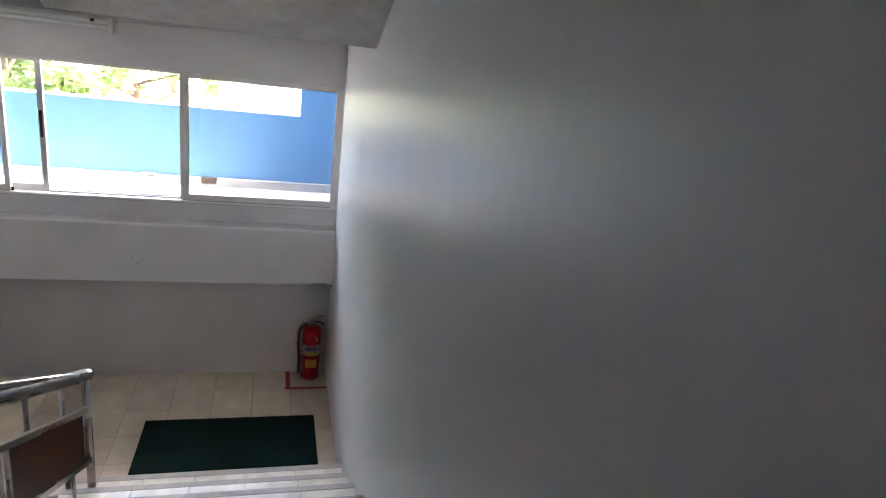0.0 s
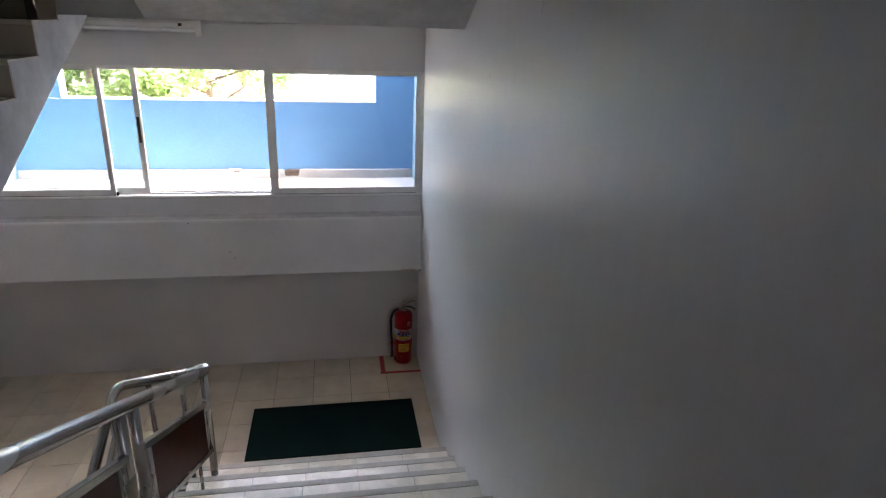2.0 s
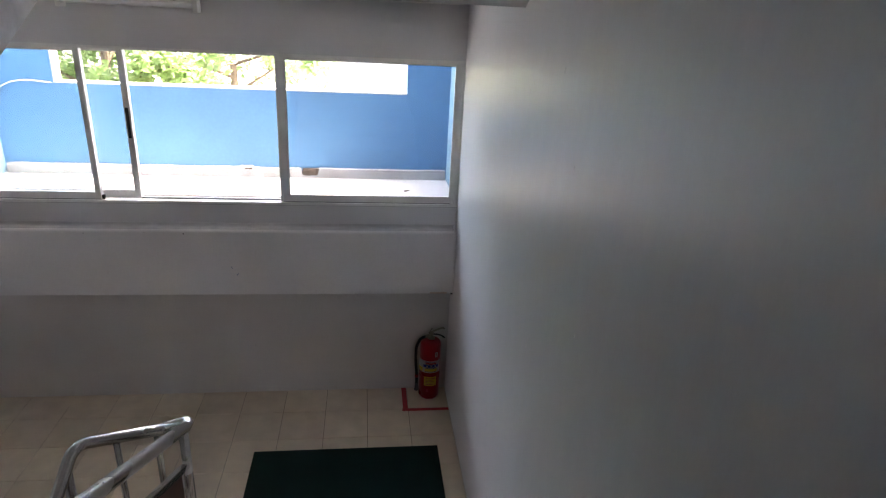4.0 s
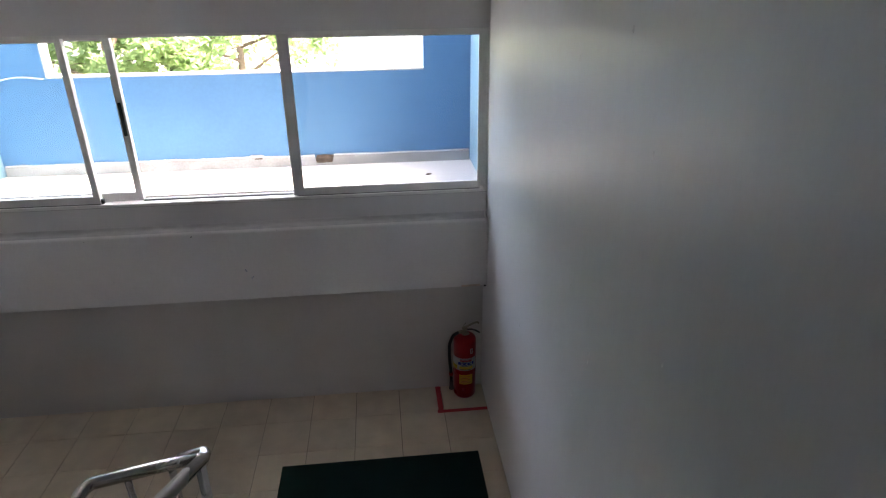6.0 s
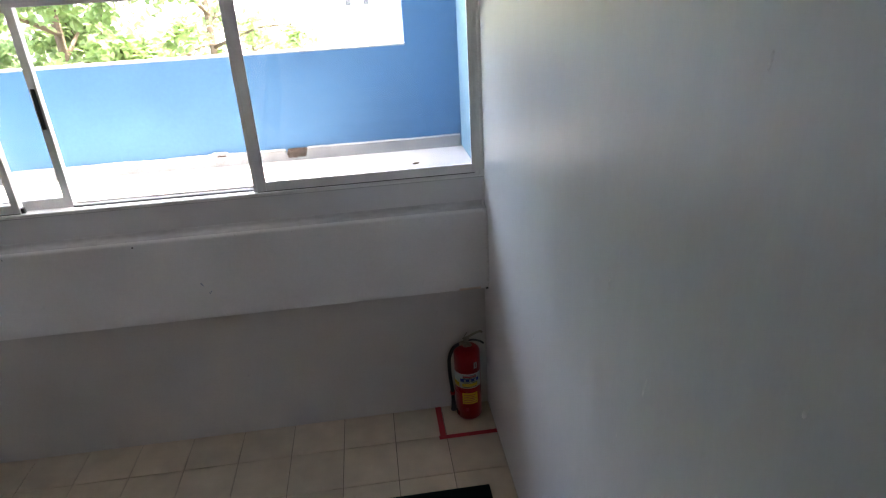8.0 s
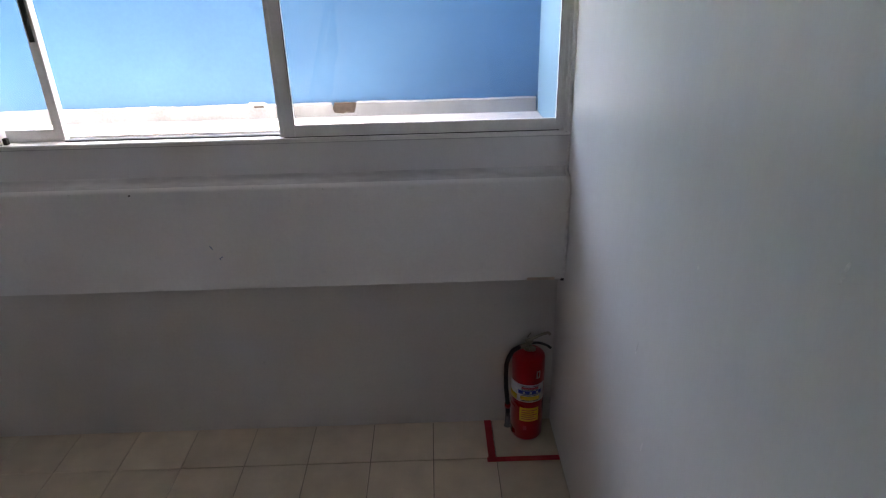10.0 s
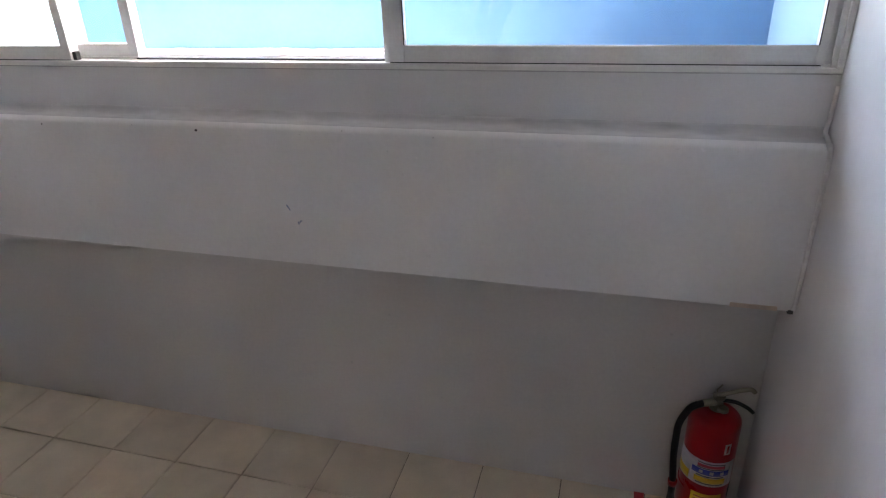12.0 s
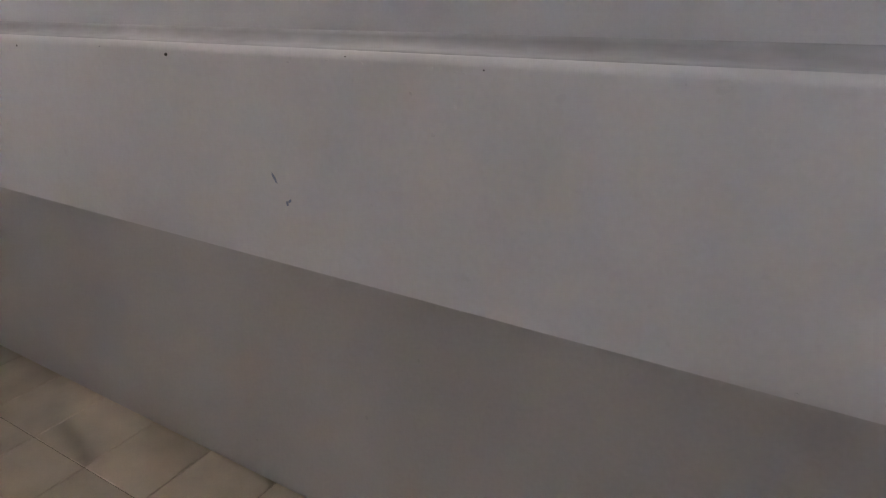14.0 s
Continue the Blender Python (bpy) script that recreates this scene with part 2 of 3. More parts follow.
def mesh_of(name, bm, mat):
    me = bpy.data.meshes.new(name)
    bm.to_mesh(me)
    bm.free()
    me.materials.append(mat)
    return me


def part(name, bm, mat, parent, label=""):
    ob = new(name, mesh_of(name, bm, mat))
    ob.parent = parent
    return tagged(ob, label)


def thing(name, label, category, group="", kind="", bm=None, mat=None):
    ob = new(name, mesh_of(name, bm, mat) if bm else None)
    return tagged(ob, label, category, group, kind)


def structure(name, bm, mat, label, category):
    return thing(name, label, category, kind="structure", bm=bm, mat=mat)


# ---------------------------------------------------------------- plan
LEFT, FLOOR_N = -3.49, 1.386          # left wall; the floor where the walk begins
RISE, TREAD = 0.154, 0.285
EDGE = -1.50                          # edge of the landing at the first step
EDGE_FAR = EDGE - TREAD               # and beside the lower flight
TOP_LANDING = 2.926                   # landing overhead
SLAB = 2.796                          # its underside
SOUTH, ROOF, PIT = -7.2, 5.9, -1.6
SILL, HEAD = 1.505, 2.462             # window opening
LEDGE = -0.14                         # face of the projecting beam

# ---------------------------------------------------------------- walls
structure("wall_east", box(0, 0.10, SOUTH, 0.12, PIT, ROOF), TROWEL, "smooth pale grey painted stairwell wall with a satin sheen", "wall")
structure("wall_west", box(LEFT - 0.12, LEFT, SOUTH, 0.12, PIT, ROOF), PAINT, "pale grey painted stairwell side wall", "wall")
structure("wall_south", box(LEFT, -0.52, SOUTH - 0.12, SOUTH, PIT, ROOF), PAINT, "plain pale grey wall closing the hall", "wall")
# Small high opening, out of view, added to let fill light in.
structure("wall_south_foot", box(-0.52, 0, SOUTH - 0.12, SOUTH, PIT, 3.18), PAINT, "plain pale grey wall under the unseen opening added for fill light", "wall")
structure("wall_south_head", box(-0.52, 0, SOUTH - 0.12, SOUTH, 3.80, ROOF), PAINT, "plain pale grey wall over the unseen opening added for fill light", "wall")
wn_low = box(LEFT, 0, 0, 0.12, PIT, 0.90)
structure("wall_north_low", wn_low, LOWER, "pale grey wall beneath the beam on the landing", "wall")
structure("wall_north_sill", box(LEFT, 0, -0.078, 0.12, 1.30, SILL, 0.004), PAINT, "pale grey strip of wall under the window", "wall")
structure("wall_north_head", box(LEFT, 0, -0.078, 0.12, HEAD, ROOF), PAINT, "pale grey wall above the window", "wall")
# projecting beam with a softly rounded upper edge
arc = [(LEDGE + 0.018 - 0.018 * math.cos(a), 1.328 + 0.018 * math.sin(a)) for a in (radians(d) for d in range(0, 91, 10))]
beam = structure("beam", prism_yz([(0.05, 0.882), (LEDGE, 0.882)] + arc + [(-0.06, 1.348), (0.05, 1.348)], LEFT, 0), BEAM,
                 "projecting white-grey concrete beam, chipped along its upper edge", "beam")
# darker grey cove between the wall and the top of the beam, slightly uneven along its length
cove = bmesh.new()
cove_line = [(-0.0776, 1.378), (-0.0800, 1.368), (-0.0840, 1.3595), (-0.0900, 1.3535), (-0.0980, 1.3503), (-0.1080, 1.3490), (-0.1160, 1.3482), (-0.1230, 1.3470), (-0.1270, 1.3440)]
cove_cols = []
for i in range(117):
    x = LEFT + 0.001 + (-0.002 - LEFT) * i / 116
    dy, dz = 0.0016 * noise.noise((x * 4.0, 0.3, 0)) + 0.0007 * noise.noise((x * 17.0, 2.0, 0)), 0.0014 * noise.noise((x * 3.1, 7.0, 0)) + 0.0006 * noise.noise((x * 21.0, 5.0, 0))
    fade = [0, 0.3, 0.7, 1, 1, 1, 1, 0.6, 0]
    cove_cols.append([cove.verts.new((x, y + dy * f, z + dz * f + 0.0006 * f)) for (y, z), f in zip(cove_line, fade)] + [cove.verts.new((x, -0.070, 1.335)), cove.verts.new((x, -0.070, 1.378))])
for a, b in zip(cove_cols, cove_cols[1:]):
    for k in range(11):
        f = cove.faces.new((a[k], a[(k + 1) % 11], b[(k + 1) % 11], b[k]))
        f.smooth = k < 8
cove.faces.new(cove_cols[0][::-1])
cove.faces.new(cove_cols[-1])
bmesh.ops.recalc_face_normals(cove, faces=cove.faces)
part("cove_strip", cove, COVE_GREY, beam, "darker grey cove along the top")
structure("roof_slab", box(LEFT - 0.12, 0.10, SOUTH - 0.12, 0.12, ROOF, ROOF + 0.15), PAINT, "plain ceiling slab", "ceiling")
structure("ceiling", box(LEFT, 0, SOUTH, -4.30, 4.20, 4.34), PAINT, "plain white ceiling over the hall", "ceiling")
structure("floor_hall", box(LEFT, 0, SOUTH, EDGE - 8 * TREAD, FLOOR_N - 0.14, FLOOR_N - 0.006), TILE, "tiled floor of the upper hall", "floor")
structure("pit_floor", box(LEFT, 0, SOUTH, 0, PIT - 0.1, PIT), TILE, "floor at the foot of the lower flight", "floor")

landing = structure("floor_landing", box(LEFT, 0, EDGE + 0.004, 0, -0.13, -0.005), GROUT, "landing floor of cream square tiles with dark joints", "floor")
part("floor_extension", box(LEFT, -2.02, EDGE_FAR + 0.004, EDGE + 0.004, -0.13, -0.005), GROUT, landing)
slab = bmesh.new()
ring = [(LEFT, -0.03), (LEFT, -1.29), (-1.56, -1.29), (-1.56, EDGE + 0.01), (0, EDGE + 0.01), (0, -0.03)]
low = [slab.verts.new((x, y, SLAB)) for x, y in ring]
high = [slab.verts.new((x, y, TOP_LANDING - 0.006)) for x, y in ring]
slab.faces.new(low)
slab.faces.new(high[::-1])
for i in range(6):
    slab.faces.new((low[i], high[i], high[(i + 1) % 6], low[(i + 1) % 6]))
bmesh.ops.recalc_face_normals(slab, faces=slab.faces)
upper_landing = structure("landing_slab", slab, SOFFIT, "grey underside and edge of the landing overhead", "ceiling")


def flight(name, label, x0, x1, y0, way, z0, rise, tread, n, drop, close):
    """A flight of n risers that climbs along y in the direction way; close ends its outline under the upper floor."""
    pts = []
    for i in range(n):
        y = y0 + way * i * tread
        pts += [(y, z0 + i * rise - 0.006), (y, z0 + (i + 1) * rise - 0.006)]
    pts[0] = (y0, z0 - drop)
    slope = rise / tread
    if close:
        pts[-1] = (pts[-1][0], close - 0.002)
        end = y0 + way * (close - (z0 - drop)) / slope
        pts += [(end, close - 0.002)]
    else:
        pts += [(pts[-1][0], z0 - drop + slope * (n - 1) * tread)]
    return structure(name, prism_yz(pts, x0, x1), PLASTER, label, "stairs")


# flight walked down, flight below, flight above on the far side of the well, flight overhead
own = flight("stairs_walked", "concrete stair flight with cream tiled treads and grey nosings", -1.56, 0, EDGE, -1, 0, RISE, TREAD, 9, 0.13, 0)
below = flight("stairs_below", "tiled stair flight going down from the landing", LEFT, -2.02, EDGE_FAR - 9 * TREAD, 1, PIT + 0.06, RISE, TREAD, 10, 0.13, -0.13)
UP0 = -3.918
above = flight("stairs_above", "stair flight with a rough grey saw-tooth side", LEFT, -2.02, UP0, 1, FLOOR_N, RISE, 0.292, 10, 0.196, SLAB)
over = flight("stairs_overhead", "stair flight overhead, its smooth sloping underside showing", -1.56, 0, EDGE, -1, TOP_LANDING, RISE, TREAD, 10, 0.13, 0)

# ---------------------------------------------------------------- window
window = tagged(new("window_1"), "three-panel aluminium sliding window, the middle sash slid open", "window", kind="structure")
FY0, FY1 = -0.080, 0.050
part("frame_bottom", box(LEFT, 0, FY0, FY1, SILL, SILL + 0.012, 0.002), ALU, window)
part("front_lip", box(LEFT + 0.022, -0.022, FY0 + 0.002, FY0 + 0.006, SILL + 0.012, SILL + 0.016, 0.001), ALU, window)
part("track", box(LEFT + 0.03, -0.03, -0.001, 0.003, SILL + 0.012, SILL + 0.019), ALU, window)
part("track", box(LEFT + 0.03, -0.03, FY1 - 0.007, FY1 - 0.003, SILL + 0.012, SILL + 0.022), ALU, window)
# Black strips paint the shade in the empty track and under the sashes.
part("track_shade", box(-2.06, -1.176, -0.016, -0.002, SILL + 0.0122, SILL + 0.0175), BLACK, window, "black strip painting the shade in the empty track")
part("sash_gap_shade", box(-1.157, -0.044, -0.0515, -0.046, SILL + 0.0122, SILL + 0.0150), BLACK, window)
part("sash_gap_shade", box(LEFT + 0.031, -2.294, -0.0515, -0.046, SILL + 0.0122, SILL + 0.0150), BLACK, window)
part("gasket", box(-1.113, -0.055, -0.0505, -0.0485, SILL + 0.0600, SILL + 0.0620), SEALANT, window)
for x in (-1.1135, -0.0565):
    part("gasket", box(x, x + 0.0025, -0.0512, -0.0485, SILL + 0.062, HEAD - 0.040), BLACK, window)
for x0, x1 in ((-1.111, -0.057), (LEFT + 0.072, -2.336)):
    part("gasket", box(x0, x1, -0.0512, -0.0485, HEAD - 0.0405, HEAD - 0.0382), BLACK, window)
part("sealant", box(LEFT + 0.002, -0.002, -0.0810, -0.0782, SILL - 0.0035, SILL - 0.0004), SEALANT, window, "grey sealant line")
part("frame_top", box(LEFT, 0, FY0, FY1, HEAD - 0.018, HEAD, 0.002), ALU, window)
for x0, x1, fin in ((-0.014, 0, -1), (LEFT, LEFT + 0.014, 1)):
    side = part("frame_side", box(x0, x1, FY0, FY1, SILL + 0.012, HEAD - 0.018, 0.002), ALU, window)
    edge = x0 if fin < 0 else x1
    for depth, reach in ((FY0 + 0.012, 0.012), (-0.018, 0.026), (0.038, 0.020)):
        xa, xb = sorted((edge, edge + fin * reach))
        part("fin", box(xa, xb, depth, depth + 0.004, SILL + 0.013, HEAD - 0.019), ALU, side)


def sash(x0, x1, y0, y1, left_w, right_w, lock=0):
    """A framed pane that stands in the track."""
    z0, z1 = SILL + 0.0135, HEAD - 0.016
    g = part("sash", box(x0, x0 + left_w, y0, y1, z0, z1, 0.002), ALU, window)
    part("stile", box(x1 - right_w, x1, y0, y1, z0, z1, 0.002), ALU, g)
    part("bottom_rail", box(x0 + left_w, x1 - right_w, y0 + 0.002, y1 - 0.002, z0, z0 + 0.046, 0.002), ALU, g)
    part("top_rail", box(x0 + left_w, x1 - right_w, y0 + 0.002, y1 - 0.002, z1 - 0.022, z1, 0.002), ALU, g)
    ym = (y0 + y1) / 2
    pane = part("pane", box(x0 + left_w - 0.004, x1 - right_w + 0.004, ym - 0.002, ym + 0.002, z0 + 0.043, z1 - 0.019), GLASS, g)
    pane.visible_shadow = False
    if lock:
        part("latch", box(lock - 0.010, lock + 0.010, y0 - 0.006, y0, 1.905, 2.095, 0.003), BLACK, g, "black sash latch")
        part("latch_knob", box(lock - 0.007, lock + 0.009, y0 - 0.014, y0 - 0.006, 1.965, 1.990, 0.003), BLACK, g)
    return g


fixed = sash(-1.157, -0.036, -0.050, -0.022, 0.044, 0.020)
part("interlock", box(-1.1755, -1.1585, -0.044, -0.012, SILL + 0.0135, HEAD - 0.016, 0.0015), ALU, fixed)
sash(LEFT + 0.03, -2.292, -0.050, -0.010, 0.04, 0.034)
sash(-3.235, -2.066, 0.004, 0.042, 0.036, 0.038, lock=-2.086)
part("stop_block", box(-2.291, -2.275, -0.044, -0.024, SILL + 0.012, SILL + 0.040, 0.003), BLACK, window, "small black rubber stop")

# ---------------------------------------------------------------- light well outside the window
OUT_R, OUT_L, OUT_Y, OUT_Z = 0.107, -3.60, 1.385, 1.292
structure("outside_floor", box(OUT_L - 0.12, OUT_R + 0.12, 0.12, OUT_Y + 0.12, OUT_Z - 0.12, OUT_Z), WHITE, "sunlit white painted ledge outside the window", "ledge")
structure("outside_wall_east", box(OUT_R, OUT_R + 0.12, 0.12, OUT_Y, OUT_Z, 3.4), SIDE_BLUE, "blue side wall of the outside ledge, sky light painted into its pale colour", "wall")
structure("outside_wall_west", box(OUT_L - 0.12, OUT_L, 0.12, OUT_Y, OUT_Z, 3.4), SIDE_BLUE, "blue side wall of the outside ledge, sky light painted into its pale colour", "wall")
structure("outside_wall_return", box(0.10, OUT_R + 0.12, 0.02, 0.12, OUT_Z - 0.1, 3.4), BLUE, "narrow blue wall return", "wall")
# Slab out of view, added to keep steep sky light off the beam.
structure("added_eave", box(OUT_L, OUT_R, 0.12, 0.80, 2.95, 3.05), WHITE, "unseen white slab over the window, added to block steep sky light", "ceiling")
PX0, PX1, PSILL = -3.115, -0.264, 2.046
parapet = structure("parapet", box(OUT_L - 0.12, OUT_R + 0.12, OUT_Y, OUT_Y + 0.12, OUT_Z, PSILL - 0.012), BLUE, "blue painted parapet wall with a wide opening above", "wall")
part("pier", box(PX1, OUT_R + 0.12, OUT_Y, OUT_Y + 0.12, PSILL - 0.012, 3.4), BLUE, parapet)
part("pier", box(OUT_L - 0.12, PX0, OUT_Y, OUT_Y + 0.12, PSILL - 0.012, 3.4), BLUE, parapet)
part("coping", box(PX0, PX1, OUT_Y - 0.001, OUT_Y + 0.125, PSILL - 0.012, PSILL, 0.003), WHITE, parapet, "thin white top edge")
part("reveal", box(PX0, PX0 + 0.012, OUT_Y - 0.001, OUT_Y + 0.125, PSILL, 3.4, 0.003), WHITE, parapet, "white painted end of the opening")
# plaster curb with an uneven broken top edge
curb = bmesh.new()
CY = OUT_Y - 0.034
xs = [OUT_L + 0.02 + i * 0.018 for i in range(210)]
xs = [x for x in xs if x < OUT_R - 0.01] + [OUT_R - 0.012]
cols = []
for x in xs:
    ruff = 0.006 * noise.noise((x * 5.0, 1.3, 0)) + 0.004 * noise.noise((x * 19.0, 4.1, 0))
    top = OUT_Z + 0.080 + ruff
    if -1.180 < x < -1.03:
        top -= 0.060 + 0.012 * noise.noise((x * 40, 0, 2))
    if -1.70 < x < -1.60:
        top += 0.012
    cols.append([curb.verts.new(p) for p in ((x, CY, OUT_Z), (x, CY + 0.004, top), (x, OUT_Y, top + 0.006), (x, OUT_Y, OUT_Z))])
for a, b in zip(cols, cols[1:]):
    for j in range(3):
        curb.faces.new((a[j], b[j], b[j + 1], a[j + 1]))
curb.faces.new(cols[0])
curb.faces.new(cols[-1][::-1])
bmesh.ops.recalc_face_normals(curb, faces=curb.faces)
curb_ob = structure("curb", curb, WORN, "white plaster curb with a chipped top edge", "curb")
notch = box(-1.176, -1.032, CY + 0.010, OUT_Y - 0.001, OUT_Z + 0.010, OUT_Z + 0.084)
bmesh.ops.subdivide_edges(notch, edges=notch.edges[:], cuts=5, use_grid_fill=True)
for v in notch.verts:
    v.co += Vector((noise.noise(v.co * 40), noise.noise(v.co * 40 + Vector((9, 0, 0))), noise.noise(v.co * 40 + Vector((0, 9, 0))))) * 0.007
    v.co.x += (v.co.z - OUT_Z - 0.05) * 0.35
part("broken_patch", notch, BRICK, curb_ob, "brown broken mortar")
loose = box(-1.70, -1.585, CY - 0.003, CY + 0.012, OUT_Z + 0.084, OUT_Z + 0.092)
bmesh.ops.subdivide_edges(loose, edges=loose.edges[:], cuts=4, use_grid_fill=True)
for v in loose.verts:
    v.co.z += 0.012 * noise.noise((v.co.x * 22, 3.0, 0)) + 0.10 * max(0, v.co.x + 1.63)
part("loose_flake", loose, WORN, curb_ob, "lifted flake of plaster")
part("flake_gap", box(-1.66, -1.60, CY - 0.0015, CY + 0.006, OUT_Z + 0.070, OUT_Z + 0.079), BRICK, curb_ob)
debris = bmesh.new()
bmesh.ops.create_icosphere(debris, subdivisions=2, radius=0.5, matrix=Matrix.LocRotScale((-0.275, 0.98, OUT_Z + 0.007), Euler((0, 0, 0.4)), (0.055, 0.022, 0.014)))
for v in debris.verts:
    v.co += Vector((noise.noise(v.co * 60), noise.noise(v.co * 60 + Vector((7, 0, 0))), 0)) * 0.006
thing("dry_leaf", "dark curled dry leaf on the white ledge", "leaf", bm=debris, mat=BARK)
wire = tube(rounded([(-3.13, OUT_Y - 0.004, 2.035), (-3.30, OUT_Y - 0.005, 2.055), (-3.45, OUT_Y - 0.006, 2.035), (-3.57, OUT_Y - 0.02, 1.95), (OUT_L + 0.006, 1.33, 1.76), (OUT_L + 0.006, 1.20, 1.69), (OUT_L + 0.006, 0.95, 1.62), (OUT_L + 0.006, 0.4, 1.60)], 0.12), 0.004, 8)
thing("outdoor_cable", "thin white cable looped across the blue wall", "cable", bm=wire, mat=CABLE)

# ---------------------------------------------------------------- distance
structure("ground", box(-600, 600, -600, 900, -4.8, -4.6), GROUND, "ground below the building", "ground")
house = thing("apartment_building", "white distant building with small windows", "building")
part("wall", box(-3.6, 16, 26, 34, -4.6, 13.0), FACADE, house)
part("roof", box(-3.9, 16.3, 25.7, 34.3, 13.0, 13.25), FACADE, house)
for bay in range(6):
    for storey in range(5):
        bx, bz = -0.95 + 2.9 * bay, -1.9 + 3.2 * storey
        w = part("window", box(bx - 0.16, bx + 0.16, 25.93, 26.0, bz, bz + 0.45, 0.01), ALU, house)
        part("pane", box(bx - 0.12, bx + 0.12, 25.91, 25.93, bz + 0.04, bz + 0.41), DARKGLASS, w)
        w = part("window", box(bx + 0.62, bx + 0.94, 25.93, 26.0, bz, bz + 0.45, 0.01), ALU, house)
        part("pane", box(bx + 0.66, bx + 0.90, 25.91, 25.93, bz + 0.04, bz + 0.41), DARKGLASS, w)
        part("sill", box(bx - 0.35, bx + 0.35, 25.80, 26.0, bz - 0.75, bz - 0.67, 0.01), FACADE, house)


def tree(x, y, base, top, spread, leaves, size, seed, label):
    """A tapered trunk with limbs, and a crown of single leaves in clumps along the twigs."""
    rnd = random.Random(seed)
    t = thing("tree", label, "tree", group="trees beyond the parapet")
    h = top - base
    fork = base + h * 0.5
    bm = tube([(x, y, base), (x + 0.05, y, base + h * 0.25), (x - 0.05, y + 0.04, fork), (x, y, top - 0.5)], [0.14, 0.11, 0.085, 0.02], 9)
    tips = []
    for i in range(16):
        a, z = i * 2.4 + rnd.uniform(-0.3, 0.3), fork + (top - fork) * (i + 0.5) / 17
        r = spread * rnd.uniform(0.65, 1.05) * (1 - 0.4 * (z - fork) / (top - fork))
        p0 = Vector((x, y, z))
        p2 = p0 + Vector((r * math.cos(a), r * math.sin(a), rnd.uniform(0.1, 0.8)))
        p1 = (p0 + p2) / 2 + Vector((rnd.uniform(-.15, .15), rnd.uniform(-.15, .15), rnd.uniform(0.0, 0.3)))
        tube([p0, p1, p2], [0.035, 0.022, 0.008], 6, bm)
        for j in range(9):
            s = rnd.uniform(0.3, 1.0)
            q = p0.lerp(p1, s * 2) if s < 0.5 else p1.lerp(p2, s * 2 - 1)
            e = q + Vector((rnd.gauss(0, 0.36), rnd.gauss(0, 0.36), rnd.gauss(0.05, 0.28)))
            tube([q, (q + e) / 2 + Vector((0, 0, 0.04)), e], [0.010, 0.007, 0.003], 5, bm, cap=False)
            tips.append((q, e))
    part("trunk", bm, BARK, t)
    verts, faces = [], []
    for i in range(leaves):
        q, e = tips[rnd.randrange(len(tips))]
        c = q.lerp(e, rnd.uniform(0.2, 1.15)) + Vector((rnd.gauss(0, 0.085), rnd.gauss(0, 0.085), rnd.gauss(0, 0.085)))
        m = Euler((rnd.gauss(0.5, 0.5), rnd.gauss(0, 0.6), rnd.uniform(0, 6.28))).to_matrix()
        s = size * rnd.uniform(0.6, 1.25)
        w = s * rnd.uniform(0.26, 0.36)
        k = len(verts)
        for p in ((0, -s / 2, 0), (w, -s * 0.12, 0.12 * s), (w * 0.8, s * 0.18, 0.10 * s), (0, s / 2, -0.10 * s), (-w * 0.8, s * 0.18, 0.10 * s), (-w, -s * 0.12, 0.12 * s), (0, 0.05 * s, 0)):
            verts.append(c + m @ Vector(p))
        faces += [(k, k + 1, k + 6), (k + 1, k + 2, k + 6), (k + 2, k + 3, k + 6), (k + 3, k + 4, k + 6), (k + 4, k + 5, k + 6), (k + 5, k, k + 6)]
    me = bpy.data.meshes.new("crown")
    me.from_pydata([tuple(v) for v in verts], [], faces)
    me.materials.append(LEAF)
    crown = new("crown", me)
    crown.parent = t
    return t


tree(-4.2, 5.4, -4.6, 4.6, 2.3, 19000, 0.12, 3, "leafy green tree with a dense crown behind the parapet")
tree(-3.1, 8.6, -4.6, 4.6, 2.0, 7500, 0.11, 8, "slender tree with a sparse crown behind the parapet")
tree(-8.2, 8.0, -4.6, 5.2, 2.6, 9000, 0.12, 5, "leafy green tree with a dense crown behind the parapet")

# ---------------------------------------------------------------- railings
RB = 0.0275


